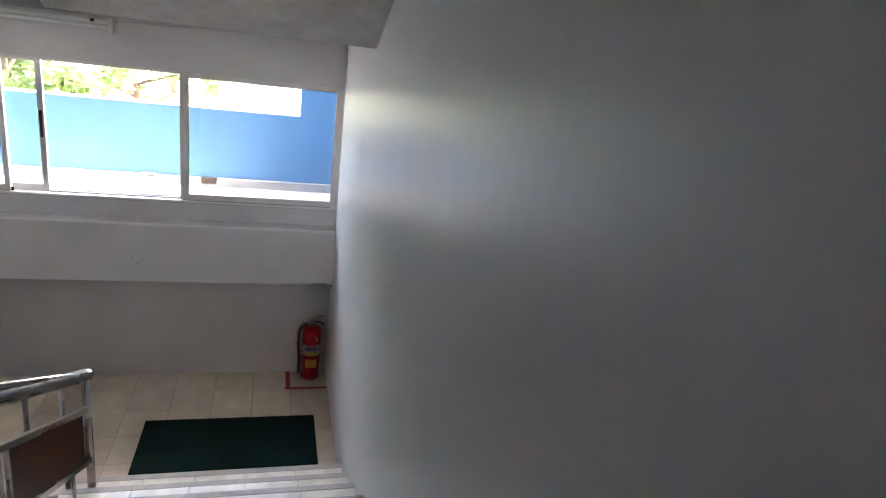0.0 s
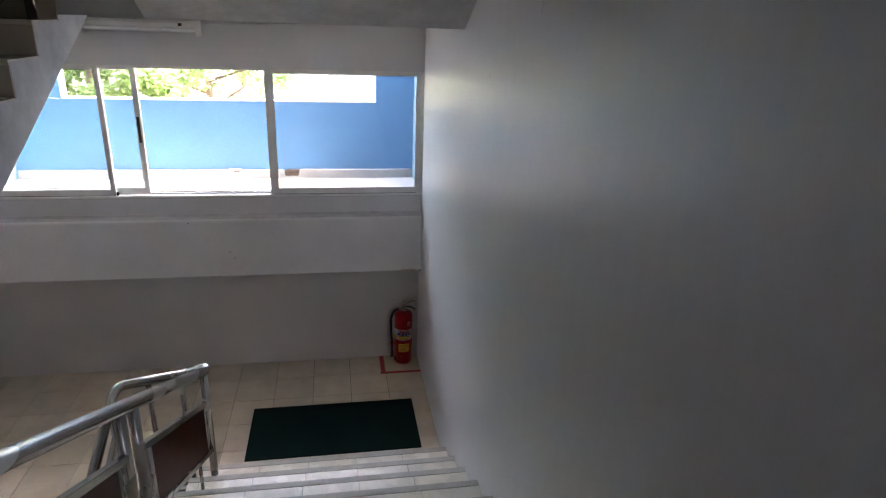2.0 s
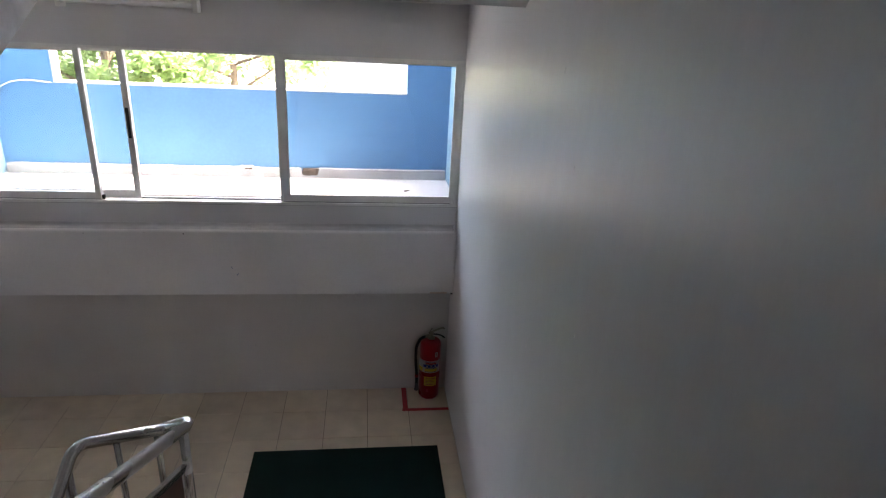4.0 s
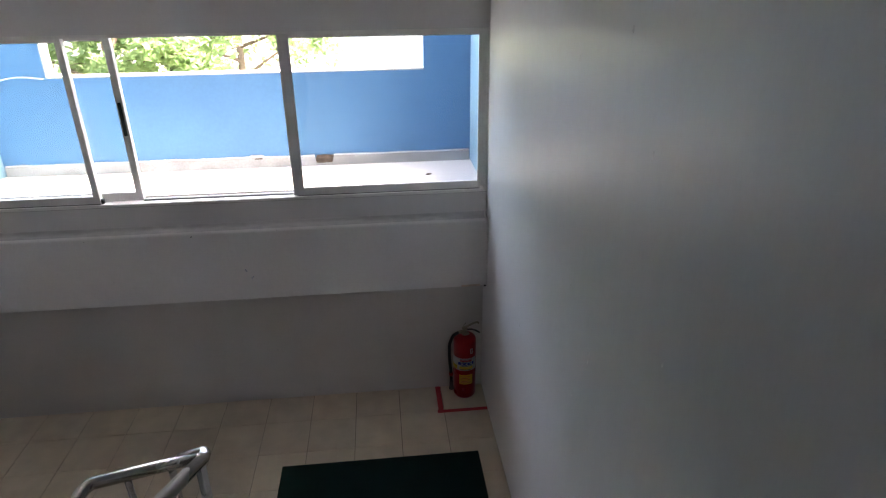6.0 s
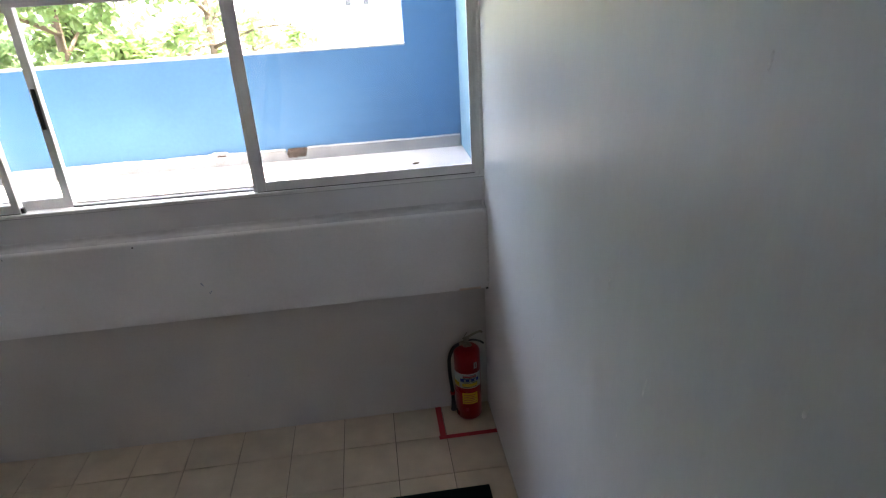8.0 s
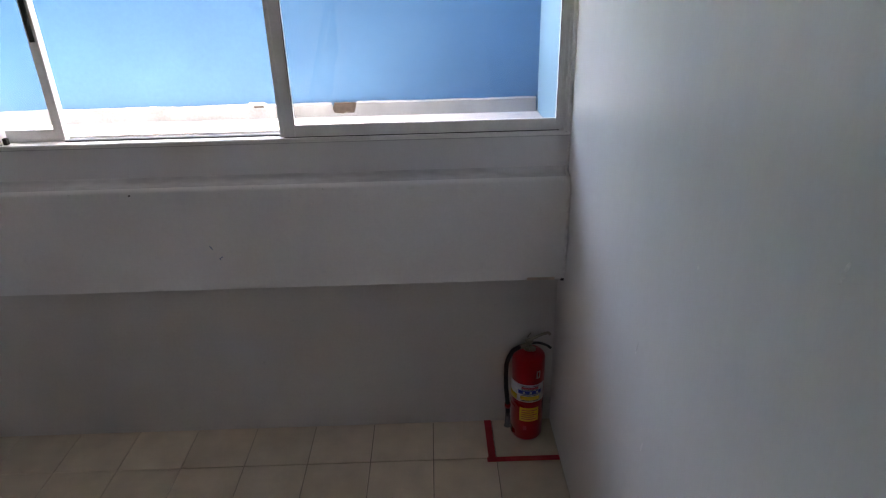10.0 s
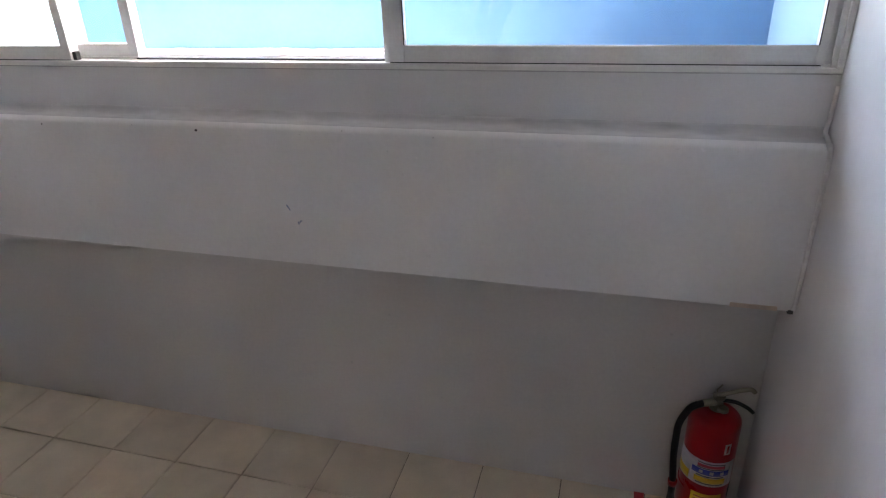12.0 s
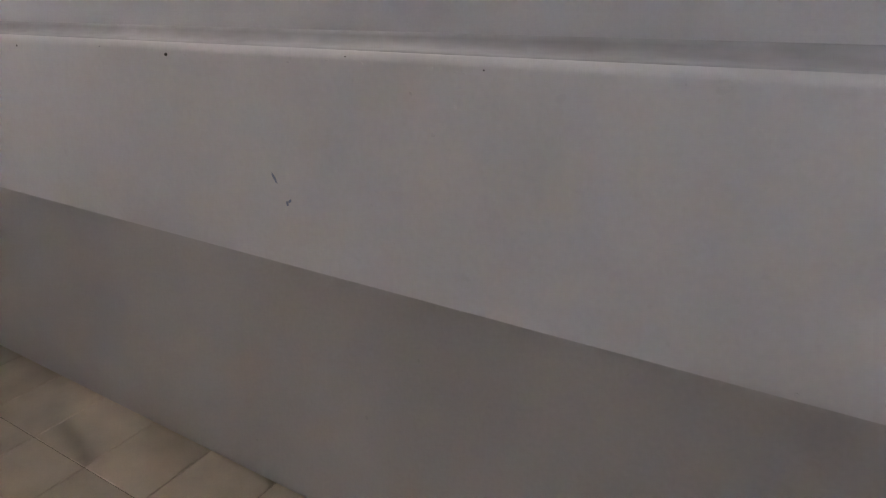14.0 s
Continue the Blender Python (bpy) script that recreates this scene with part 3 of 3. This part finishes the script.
def railing(x, ya, la, yb, lb, posts, foot, lead, tail, label):
    """A stair railing at x whose nosing line runs from (ya, la) to (yb, lb). posts: the two y of each bay. foot: floor height at a y.
    lead and tail: points of the handrail before and after the slope."""
    r = thing("stair_railing", label, "railing", group="stair railings")

    def line(y):
        return la + (lb - la) * (y - ya) / (yb - ya)

    pts = list(lead) + [(x, ya, line(ya) + 0.70), (x, yb, line(yb) + 0.70)] + list(tail)
    part("handrail", tube(rounded(pts, 0.07), RB, 16), STEEL, r, "polished steel handrail tube")
    way = 1 if posts[-1][1] > posts[0][0] else -1
    for a, b in posts:
        for p in (a, b):
            part("post", tube([(x, p, foot(p)), (x, p, line(p) + 0.695)], 0.0220, 16), STEEL, r)
        p0, p1 = a + way * 0.10, b - way * 0.10
        for name, up, rad in (("middle_bar", 0.492, 0.0150), ("lower_bar", 0.158, 0.0150)):
            h = rad / math.cos(math.atan((lb - la) / (yb - ya)))
            bar = prism_yz([(a, line(a) + up - h), (b, line(b) + up - h), (b, line(b) + up + h), (a, line(a) + up + h)], x - rad, x + rad)
            bmesh.ops.bevel(bar, geom=bar.edges[:], offset=0.002, segments=2, affect="EDGES")
            part(name, bar, STEEL, r)
        part("panel", prism_yz([(p0, line(p0) + 0.165), (p1, line(p1) + 0.165), (p1, line(p1) + 0.485), (p0, line(p0) + 0.485)], x - 0.006, x + 0.006), BROWN, r, "dark brown laminate infill panel")
        for p in (p0, p1):
            part("side_bar", tube([(x, p, line(p) + 0.158), (x, p, line(p) + 0.492)], 0.011, 10), STEEL, r)
        mid = a + (b - a) * 0.27
        part("stub", tube([(x, mid, foot(mid)), (x, mid, line(mid) + 0.158)], 0.0095, 8), STEEL, r)
    return r


def step_height(y0, way, z0, rise, tread):
    return lambda y: z0 + rise * (math.floor((y - y0) * way / tread) + 1 if (y - y0) * way >= 0 else 0)


first = railing(-1.465, -1.53, 0.165, -3.80, 0.165 + 2.27 * 0.494, [(-1.57, -2.70), (-2.835, -3.80)], step_height(EDGE, -1, 0, RISE, TREAD),
        [(-1.570, -1.516, 0.857), (-1.464, -1.490, 0.866)], [(-1.465, -3.95, 0.165 + 2.27 * 0.494 + 0.70)],
        "stainless steel stair railing with dark brown panels")
for f in (0.31, 0.67):
    bx, by = -1.455 - 0.47 * f, -1.495 - 0.105 * f
    part("baluster", tube([(bx, by, -0.06), (bx, by, 0.845)], 0.0155, 12), STEEL, first)
part("lower_bar", tube([(-1.475, -1.545, 0.10), (-1.93, -1.62, 0.10)], 0.0125, 10), STEEL, first)
railing(-1.928, -1.66, 0.134, -3.9, 0.134 - 2.24 * 0.505, [(-1.72, -2.83), (-2.95, -3.85)], lambda y: 0 if y > EDGE_FAR else -(math.floor((EDGE_FAR - y) / TREAD) + 1) * RISE,
        [(-1.470, -1.506, 0.858), (-1.908, -1.600, 0.842)], [], "stainless steel railing of the lower flight with brown panels")
upper = railing(-2.08, UP0, FLOOR_N + RISE, -1.30, TOP_LANDING, [(-3.86, -2.69), (-2.56, -1.43)], step_height(UP0, 1, FLOOR_N, RISE, 0.292), [], [(-2.06, -1.20, TOP_LANDING + 0.70), (-1.60, -1.16, TOP_LANDING + 0.70)],
        "stainless steel railing of the upper flight with brown panels")

for f in (0.31, 0.67):
    part("baluster", tube([(-2.06 + 0.46 * f, -1.20 + 0.04 * f, TOP_LANDING - 0.01), (-2.06 + 0.46 * f, -1.20 + 0.04 * f, TOP_LANDING + 0.69)], 0.0125, 10), STEEL, upper)

# ---------------------------------------------------------------- landing things
floor_mat = thing("floor_mat", "dark green rubber mat lying on the tiles before the stairs", "mat",
                  bm=box(-1.336, -0.130, -1.286, -0.688, 0.0, 0.007, 0.002), mat=MAT_GREEN)
tape = thing("floor_tape", "red tape marking a square on the tiles round the extinguisher", "tape")
part("strip", box(-0.338, -0.303, -0.285, -0.002, 0.0, 0.0012), TAPE, tape)
bend = box(-0.345, -0.002, -0.297, -0.266, 0.0012, 0.0022)
part("strip", bend, TAPE, tape)

# fire extinguisher
EX, EY, ER = -0.135, -0.130, 0.081
ext = thing("fire_extinguisher", "red dry-powder fire extinguisher with black hose standing in the corner", "fire extinguisher")
part("cylinder", lathe([(0.060, 0.0), (0.074, 0.003), (ER, 0.018), (ER, 0.466), (0.0800, 0.477), (0.0765, 0.486), (0.070, 0.493), (0.060, 0.4975), (0.040, 0.501), (0.022, 0.503), (0.022, 0.510)], 72, at=(EX, EY, 0)), RED, ext)
valve = part("valve", lathe([(0.017, 0.508), (0.024, 0.510), (0.024, 0.520), (0.016, 0.523), (0.016, 0.552), (0.020, 0.553), (0.020, 0.562), (0.010, 0.566)], 18, at=(EX, EY, 0)), CHROME, ext, "dull brass valve head")
part("outlet", tube([(EX, EY, 0.538), (EX - 0.050, EY - 0.022, 0.538)], [0.013, 0.012], 12), CHROME, valve)
part("gauge", lathe([(0.0150, -0.006), (0.0165, -0.004), (0.0165, 0.006), (0.0150, 0.008)], 16, at=(EX + 0.012, EY - 0.030, 0.530)), CHROME, valve, "small pressure gauge")
lever = tube(rounded([(EX - 0.020, EY - 0.004, 0.560), (EX + 0.010, EY - 0.006, 0.572), (EX + 0.062, EY - 0.012, 0.602), (EX + 0.088, EY - 0.015, 0.610), (EX + 0.097, EY - 0.016, 0.600)], 0.02), 0.0075, 10)
part("lever", lever, CHROME, ext, "steel squeeze lever")
grip = tube(rounded([(EX + 0.006, EY - 0.005, 0.548), (EX + 0.050, EY - 0.010, 0.552), (EX + 0.088, EY - 0.014, 0.536), (EX + 0.104, EY - 0.016, 0.522)], 0.03), 0.0065, 10)
part("grip", grip, BLACK, ext, "black carrying handle")
part("pin", tube([(EX - 0.010, EY - 0.030, 0.563), (EX - 0.004, EY + 0.024, 0.566), (EX + 0.012, EY + 0.034, 0.580)], 0.003, 8), CHROME, ext)
hose_pts = rounded([(EX - 0.046, EY - 0.020, 0.538), (EX - 0.085, EY - 0.036, 0.530), (EX - 0.116, EY - 0.042, 0.465), (EX - 0.116, EY - 0.040, 0.330), (EX - 0.104, EY - 0.036, 0.215), (EX - 0.102, EY - 0.034, 0.130)], 0.06)
hose = part("hose", tube(hose_pts, 0.0115, 12), RUBBER, ext, "black rubber hose")
part("nozzle", tube([(EX - 0.102, EY - 0.034, 0.135), (EX - 0.102, EY - 0.034, 0.085), (EX - 0.102, EY - 0.034, 0.070)], [0.013, 0.015, 0.019], 14), GREY_METAL, hose, "grey metal nozzle")
part("hose_clip", lathe([(0.0155, 0.190), (0.0155, 0.212)], 14, at=(EX - 0.1035, EY - 0.0355, 0)), RED, hose, "red plastic hose clip")
part("hose_strap", wrap(EX, EY, ER, 0.194, 0.208, 150, 215, 0.002), RED, ext)
lab = part("label", wrap(EX, EY, ER, 0.248, 0.352, 165, 330), SILVER, ext, "silver printed label band")
part("label_panel", wrap(EX, EY, ER + 0.0007, 0.252, 0.349, 225, 315), LABEL_WHITE, lab)
for z0, z1, mat, a0, a1 in ((0.326, 0.338, LABEL_RED, 240, 300), (0.296, 0.318, LABEL_BLUE, 228, 312), (0.262, 0.284, LABEL_YELLOW, 236, 305)):
    part("print", wrap(EX, EY, ER + 0.0014, z0, z1, a0, a1), mat, lab)
for a in (245, 268, 291):
    part("print", wrap(EX, EY, ER + 0.0021, 0.301, 0.313, a, a + 8, seg=3), LABEL_WHITE, lab)
for z in (0.257, 0.288, 0.321, 0.342):
    part("print", wrap(EX, EY, ER + 0.0014, z, z + 0.003, 240, 300), BLACK, lab)
part("label", wrap(EX, EY, ER, 0.252, 0.286, 167, 222, 0.0012), LABEL_YELLOW, ext, "yellow printed side label")
low_label = part("label", wrap(EX, EY, ER, 0.130, 0.212, 235, 305), LABEL_YELLOW, ext, "yellow printed label")
for i in range(5):
    part("print", wrap(EX, EY, ER + 0.0007, 0.142 + 0.013 * i, 0.147 + 0.013 * i, 242, 298 - 9 * (i % 2)), LABEL_RED, low_label)
tag = part("inspection_tag", wrap(EX, EY, ER, 0.386, 0.428, 291, 306, seg=4), LABEL_WHITE, ext, "small white inspection sticker")
part("print", wrap(EX, EY, ER + 0.0007, 0.392, 0.422, 296, 301, seg=3), RED, tag)
part("base_sticker", wrap(EX, EY, ER, 0.075, 0.100, 250, 262, seg=3), LABEL_RED, ext)

# stand it close to the wall at its true size
settle = Matrix.Translation((EX, -0.089, 0)) @ Matrix.Diagonal((0.955, 0.955, 0.958, 1)) @ Matrix.Translation((-EX, -EY, 0))
for piece in ext.children_recursive:
    piece.data.transform(settle)

# fluorescent batten on the wall over the window
lamp = thing("batten_lamp", "unlit white fluorescent batten lamp on the wall above the window", "lamp")
LX0, LX1, LZ, LY = -2.325, -1.575, 2.718, -0.078
part("body", prism_yz([(LY, LZ - 0.030), (LY - 0.016, LZ - 0.030), (LY - 0.034, LZ - 0.012), (LY - 0.034, LZ + 0.028), (LY - 0.016, LZ + 0.048), (LY, LZ + 0.048)], LX0, LX1), LAMP_WHITE, lamp)
part("tube", tube([(LX0 + 0.02, LY - 0.062, LZ - 0.012), (LX1 - 0.02, LY - 0.062, LZ - 0.012)], 0.014, 14), TUBE, lamp, "white glass tube, switched off")
for x in (LX0 - 0.004, LX1 - 0.022):
    part("end_holder", box(x, x + 0.026, LY - 0.082, LY, LZ - 0.050, LZ + 0.050, 0.004), LAMP_WHITE, lamp)
part("starter", tube([(-1.70, LY - 0.034, LZ + 0.022), (-1.70, LY - 0.062, LZ + 0.022)], 0.011, 10), BLACK, lamp)
lw = tube(rounded([(LX1, LY - 0.01, LZ + 0.020), (-1.45, LY - 0.008, 2.752), (-1.15, LY - 0.006, 2.760), (-0.70, LY - 0.006, 2.778), (-0.35, LY - 0.006, 2.788), (-0.03, LY - 0.006, 2.79)], 0.1), 0.004, 8)
thing("lamp_cable", "thin grey cable clipped along the wall from the lamp", "cable", bm=lw, mat=CABLE)

# cable down the end of the beam
bc = tube(rounded([(-0.003, -0.079, SILL - 0.03), (-0.005, -0.081, 1.40), (-0.016, -0.098, 1.364), (-0.016, -0.138, 1.360), (-0.0052, LEDGE - 0.0055, 1.325), (-0.0050, LEDGE - 0.0045, 1.10), (-0.0052, LEDGE - 0.0050, 0.895), (-0.012, LEDGE + 0.02, 0.872)], 0.03), 0.0055, 8)
thing("wall_cable", "painted cable bent over the beam in the corner", "cable", bm=bc, mat=CABLE)


def fleck(x, y, z, w, h, turn, mat, name, parent, axis="y"):
    """A small uneven mark, a fraction of a millimetre proud of a wall."""
    bm = bmesh.new()
    ring_pts = []
    for i in range(9):
        a = 2 * math.pi * i / 9
        q = 1 + 0.4 * noise.noise((x * 37 + i * 1.7, z * 31, y))
        u, v = w * q * math.cos(a), h * q * math.sin(a)
        u, v = u * math.cos(turn) - v * math.sin(turn), u * math.sin(turn) + v * math.cos(turn)
        ring_pts.append((u, v))
    rows = []
    for d in (0.0, 0.0008):
        rows.append([bm.verts.new((x + u, y - d, z + v) if axis == "y" else (x - d, y + u, z + v)) for u, v in ring_pts])
    bm.faces.new(rows[1])
    for i in range(9):
        bm.faces.new((rows[0][i], rows[0][(i + 1) % 9], rows[1][(i + 1) % 9], rows[1][i]))
    bmesh.ops.recalc_face_normals(bm, faces=bm.faces)
    return part(name, bm, mat, parent)


for x, z, w in ((-1.790, 1.320, 0.0048), (-2.40, 1.320, 0.003), (-1.289, 1.336, 0.0016), (-1.009, 1.326, 0.0016), (-2.03, 1.33, 0.0012)):
    fleck(x, LEDGE - 0.0008, z, w, w * 0.8, 0.3, DARK, "nail_hole", beam)
fleck(-1.503, LEDGE, 1.080, 0.003, 0.011, 0.5, INK, "ink_mark", beam)
fleck(-1.465, LEDGE, 1.034, 0.006, 0.003, 0.7, INK, "ink_mark", beam)
fleck(-1.473, LEDGE, 1.028, 0.003, 0.006, 0.2, INK, "ink_mark", beam)
for x, z in ((-1.107, 1.212), (-1.707, 1.205), (-1.061, 1.264), (-0.488, 0.892), (-1.25, 1.06), (-1.2, 0.99), (-1.15, 1.28)):
    fleck(x, LEDGE, z, 0.004, 0.003, x * 9, CHIP, "paint_chip", beam)
edge_rnd = random.Random(4)
for i in range(26):
    fleck(-0.15 - 3.1 * edge_rnd.random(), LEDGE - 0.0008, 1.318 + 0.010 * edge_rnd.random(), 0.002 + 0.006 * edge_rnd.random(), 0.0012 + 0.0015 * edge_rnd.random(), 0.0, CHIP, "paint_chip", beam)
part("filler", box(-0.165, -0.045, LEDGE - 0.0015, LEDGE + 0.02, 0.8795, 0.893, 0.001), PATCH, beam, "unpainted peach filler on the lower edge")
# Black block standing in for the dark hole at the beam's lower corner.
part("corner_hole", box(-0.018, -0.004, LEDGE - 0.002, LEDGE + 0.01, 0.874, 0.886, 0.001), DARK, beam)

east = bpy.data.objects["wall_east"]
for y, z, w, h, m in ((-1.074, 1.136, 0.002, 0.03, SCUFF), (-1.363, 1.54, 0.003, 0.006, CHIP), (-1.79, 1.743, 0.004, 0.022, SCUFF), (-2.027, 1.591, 0.004, 0.035, CHIP),
                      (-1.9, 1.35, 0.003, 0.008, CHIP), (-2.3, 2.35, 0.004, 0.014, SCUFF), (-1.7, 2.5, 0.003, 0.016, SCUFF), (-1.2, 0.9, 0.004, 0.02, CHIP), (-2.5, 1.9, 0.004, 0.012, CHIP),
                      (-2.1, 2.62, 0.006, 0.010, SCUFF), (-2.75, 2.9, 0.004, 0.03, SCUFF), (-0.8, 0.7, 0.004, 0.02, CHIP)):
    fleck(0, y, z, w, h, 0.25, m, "scuff", east, axis="x")

# ---------------------------------------------------------------- tiles
TILES = {}


def tile(parent, name, x0, x1, y0, y1, z0, z1, mat=TILE):
    """A tile with softened edges; alike tiles share a mesh."""
    key = (round(x1 - x0, 3), round(y1 - y0, 3), round(z1 - z0, 3), mat.name)
    if key not in TILES:
        hx, hy, hz = ((x1 - x0) / 2, (y1 - y0) / 2, (z1 - z0) / 2)
        bm = box(-hx, hx, -hy, hy, -hz, hz)
        bmesh.ops.bevel(bm, geom=bm.edges[:], offset=0.0012, segments=1, affect="EDGES")
        TILES[key] = mesh_of(name, bm, mat)
    ob = new(name, TILES[key])
    ob.parent = parent
    ob.location = ((x0 + x1) / 2, (y0 + y1) / 2, (z0 + z1) / 2)
    return ob


J = 0.0018
rnd = random.Random(11)
rows_y = [0.0, -0.270, -0.569, -0.868, -1.167, EDGE + 0.046]
for a, b in zip(rows_y, rows_y[1:]):
    for c in range(12):
        x1, x0 = -0.3 * c, max(-0.3 * (c + 1), LEFT)
        if b < -1.2 and x1 < -2.0:
            b = -1.466
        o = tile(landing, "tile", x0 + J, x1 - J, b + J, a - J, -0.012, 0.0)
        o.location.z += rnd.uniform(-0.0006, 0.0002)
for x0, x1 in ((-2.10, -2.02), (-2.40, -2.10), (-2.70, -2.40), (-3.00, -2.70), (-3.30, -3.00), (LEFT, -3.30)):
    tile(landing, "tile", x0 + J, x1 - J, EDGE_FAR + 0.046 + J, (-1.466 if x1 < -2.05 else EDGE + 0.046) - J, -0.012, 0.0)
tile(landing, "nosing", LEFT + 0.001, -2.021, EDGE_FAR - 0.004, EDGE_FAR + 0.044, -0.02, 0.001, NOSE)
tile(upper_landing, "nosing", -2.019, -1.561, -1.30, -1.252, TOP_LANDING - 0.022, TOP_LANDING + 0.001, PALE)
for x0, x1, p in ((-2.019, -1.56, landing), (-1.56, 0, landing)):
    tile(p, "nosing", x0 + 0.001, x1 - 0.001, EDGE - 0.004, EDGE + 0.044, -0.02, 0.001, NOSE)


def dress(fl, x0, x1, y0, way, z0, rise, tread, n, lip=NOSE):
    """Tread tiles, riser tiles and a nosing strip for every step of a flight."""
    cuts = [x1]
    while cuts[-1] - 0.3 > x0 + 0.01:
        cuts.append(cuts[-1] - 0.3)
    cuts.append(x0)
    for i in range(n):
        y, z = y0 + way * i * tread, z0 + (i + 1) * rise
        ya, yb = sorted((y - way * 0.010, y + way * 0.030))
        tile(fl, "nosing", x0 + 0.001, x1 - 0.001, ya, yb, z - 0.020, z + 0.0015, lip)
        for b, a in zip(cuts, cuts[1:]):
            if i < n - 1:
                ta, tb = sorted((y + way * 0.0315, y + way * (tread - 0.001)))
                tile(fl, "tread_tile", a + J, b - J, ta, tb, z - 0.011, z, PALE)
            ra, rb = sorted((y - way * 0.008, y + way * 0.002))
            tile(fl, "riser_tile", a + J, b - J, ra, rb, z - rise + 0.002, z - 0.022)


dress(own, -1.56, 0, EDGE, -1, 0, RISE, TREAD, 9)
dress(above, LEFT, -2.02, UP0, 1, FLOOR_N, RISE, 0.292, 10, PALE)
dress(below, LEFT, -2.02, EDGE_FAR - 9 * TREAD, 1, PIT + 0.06, RISE, TREAD, 9)
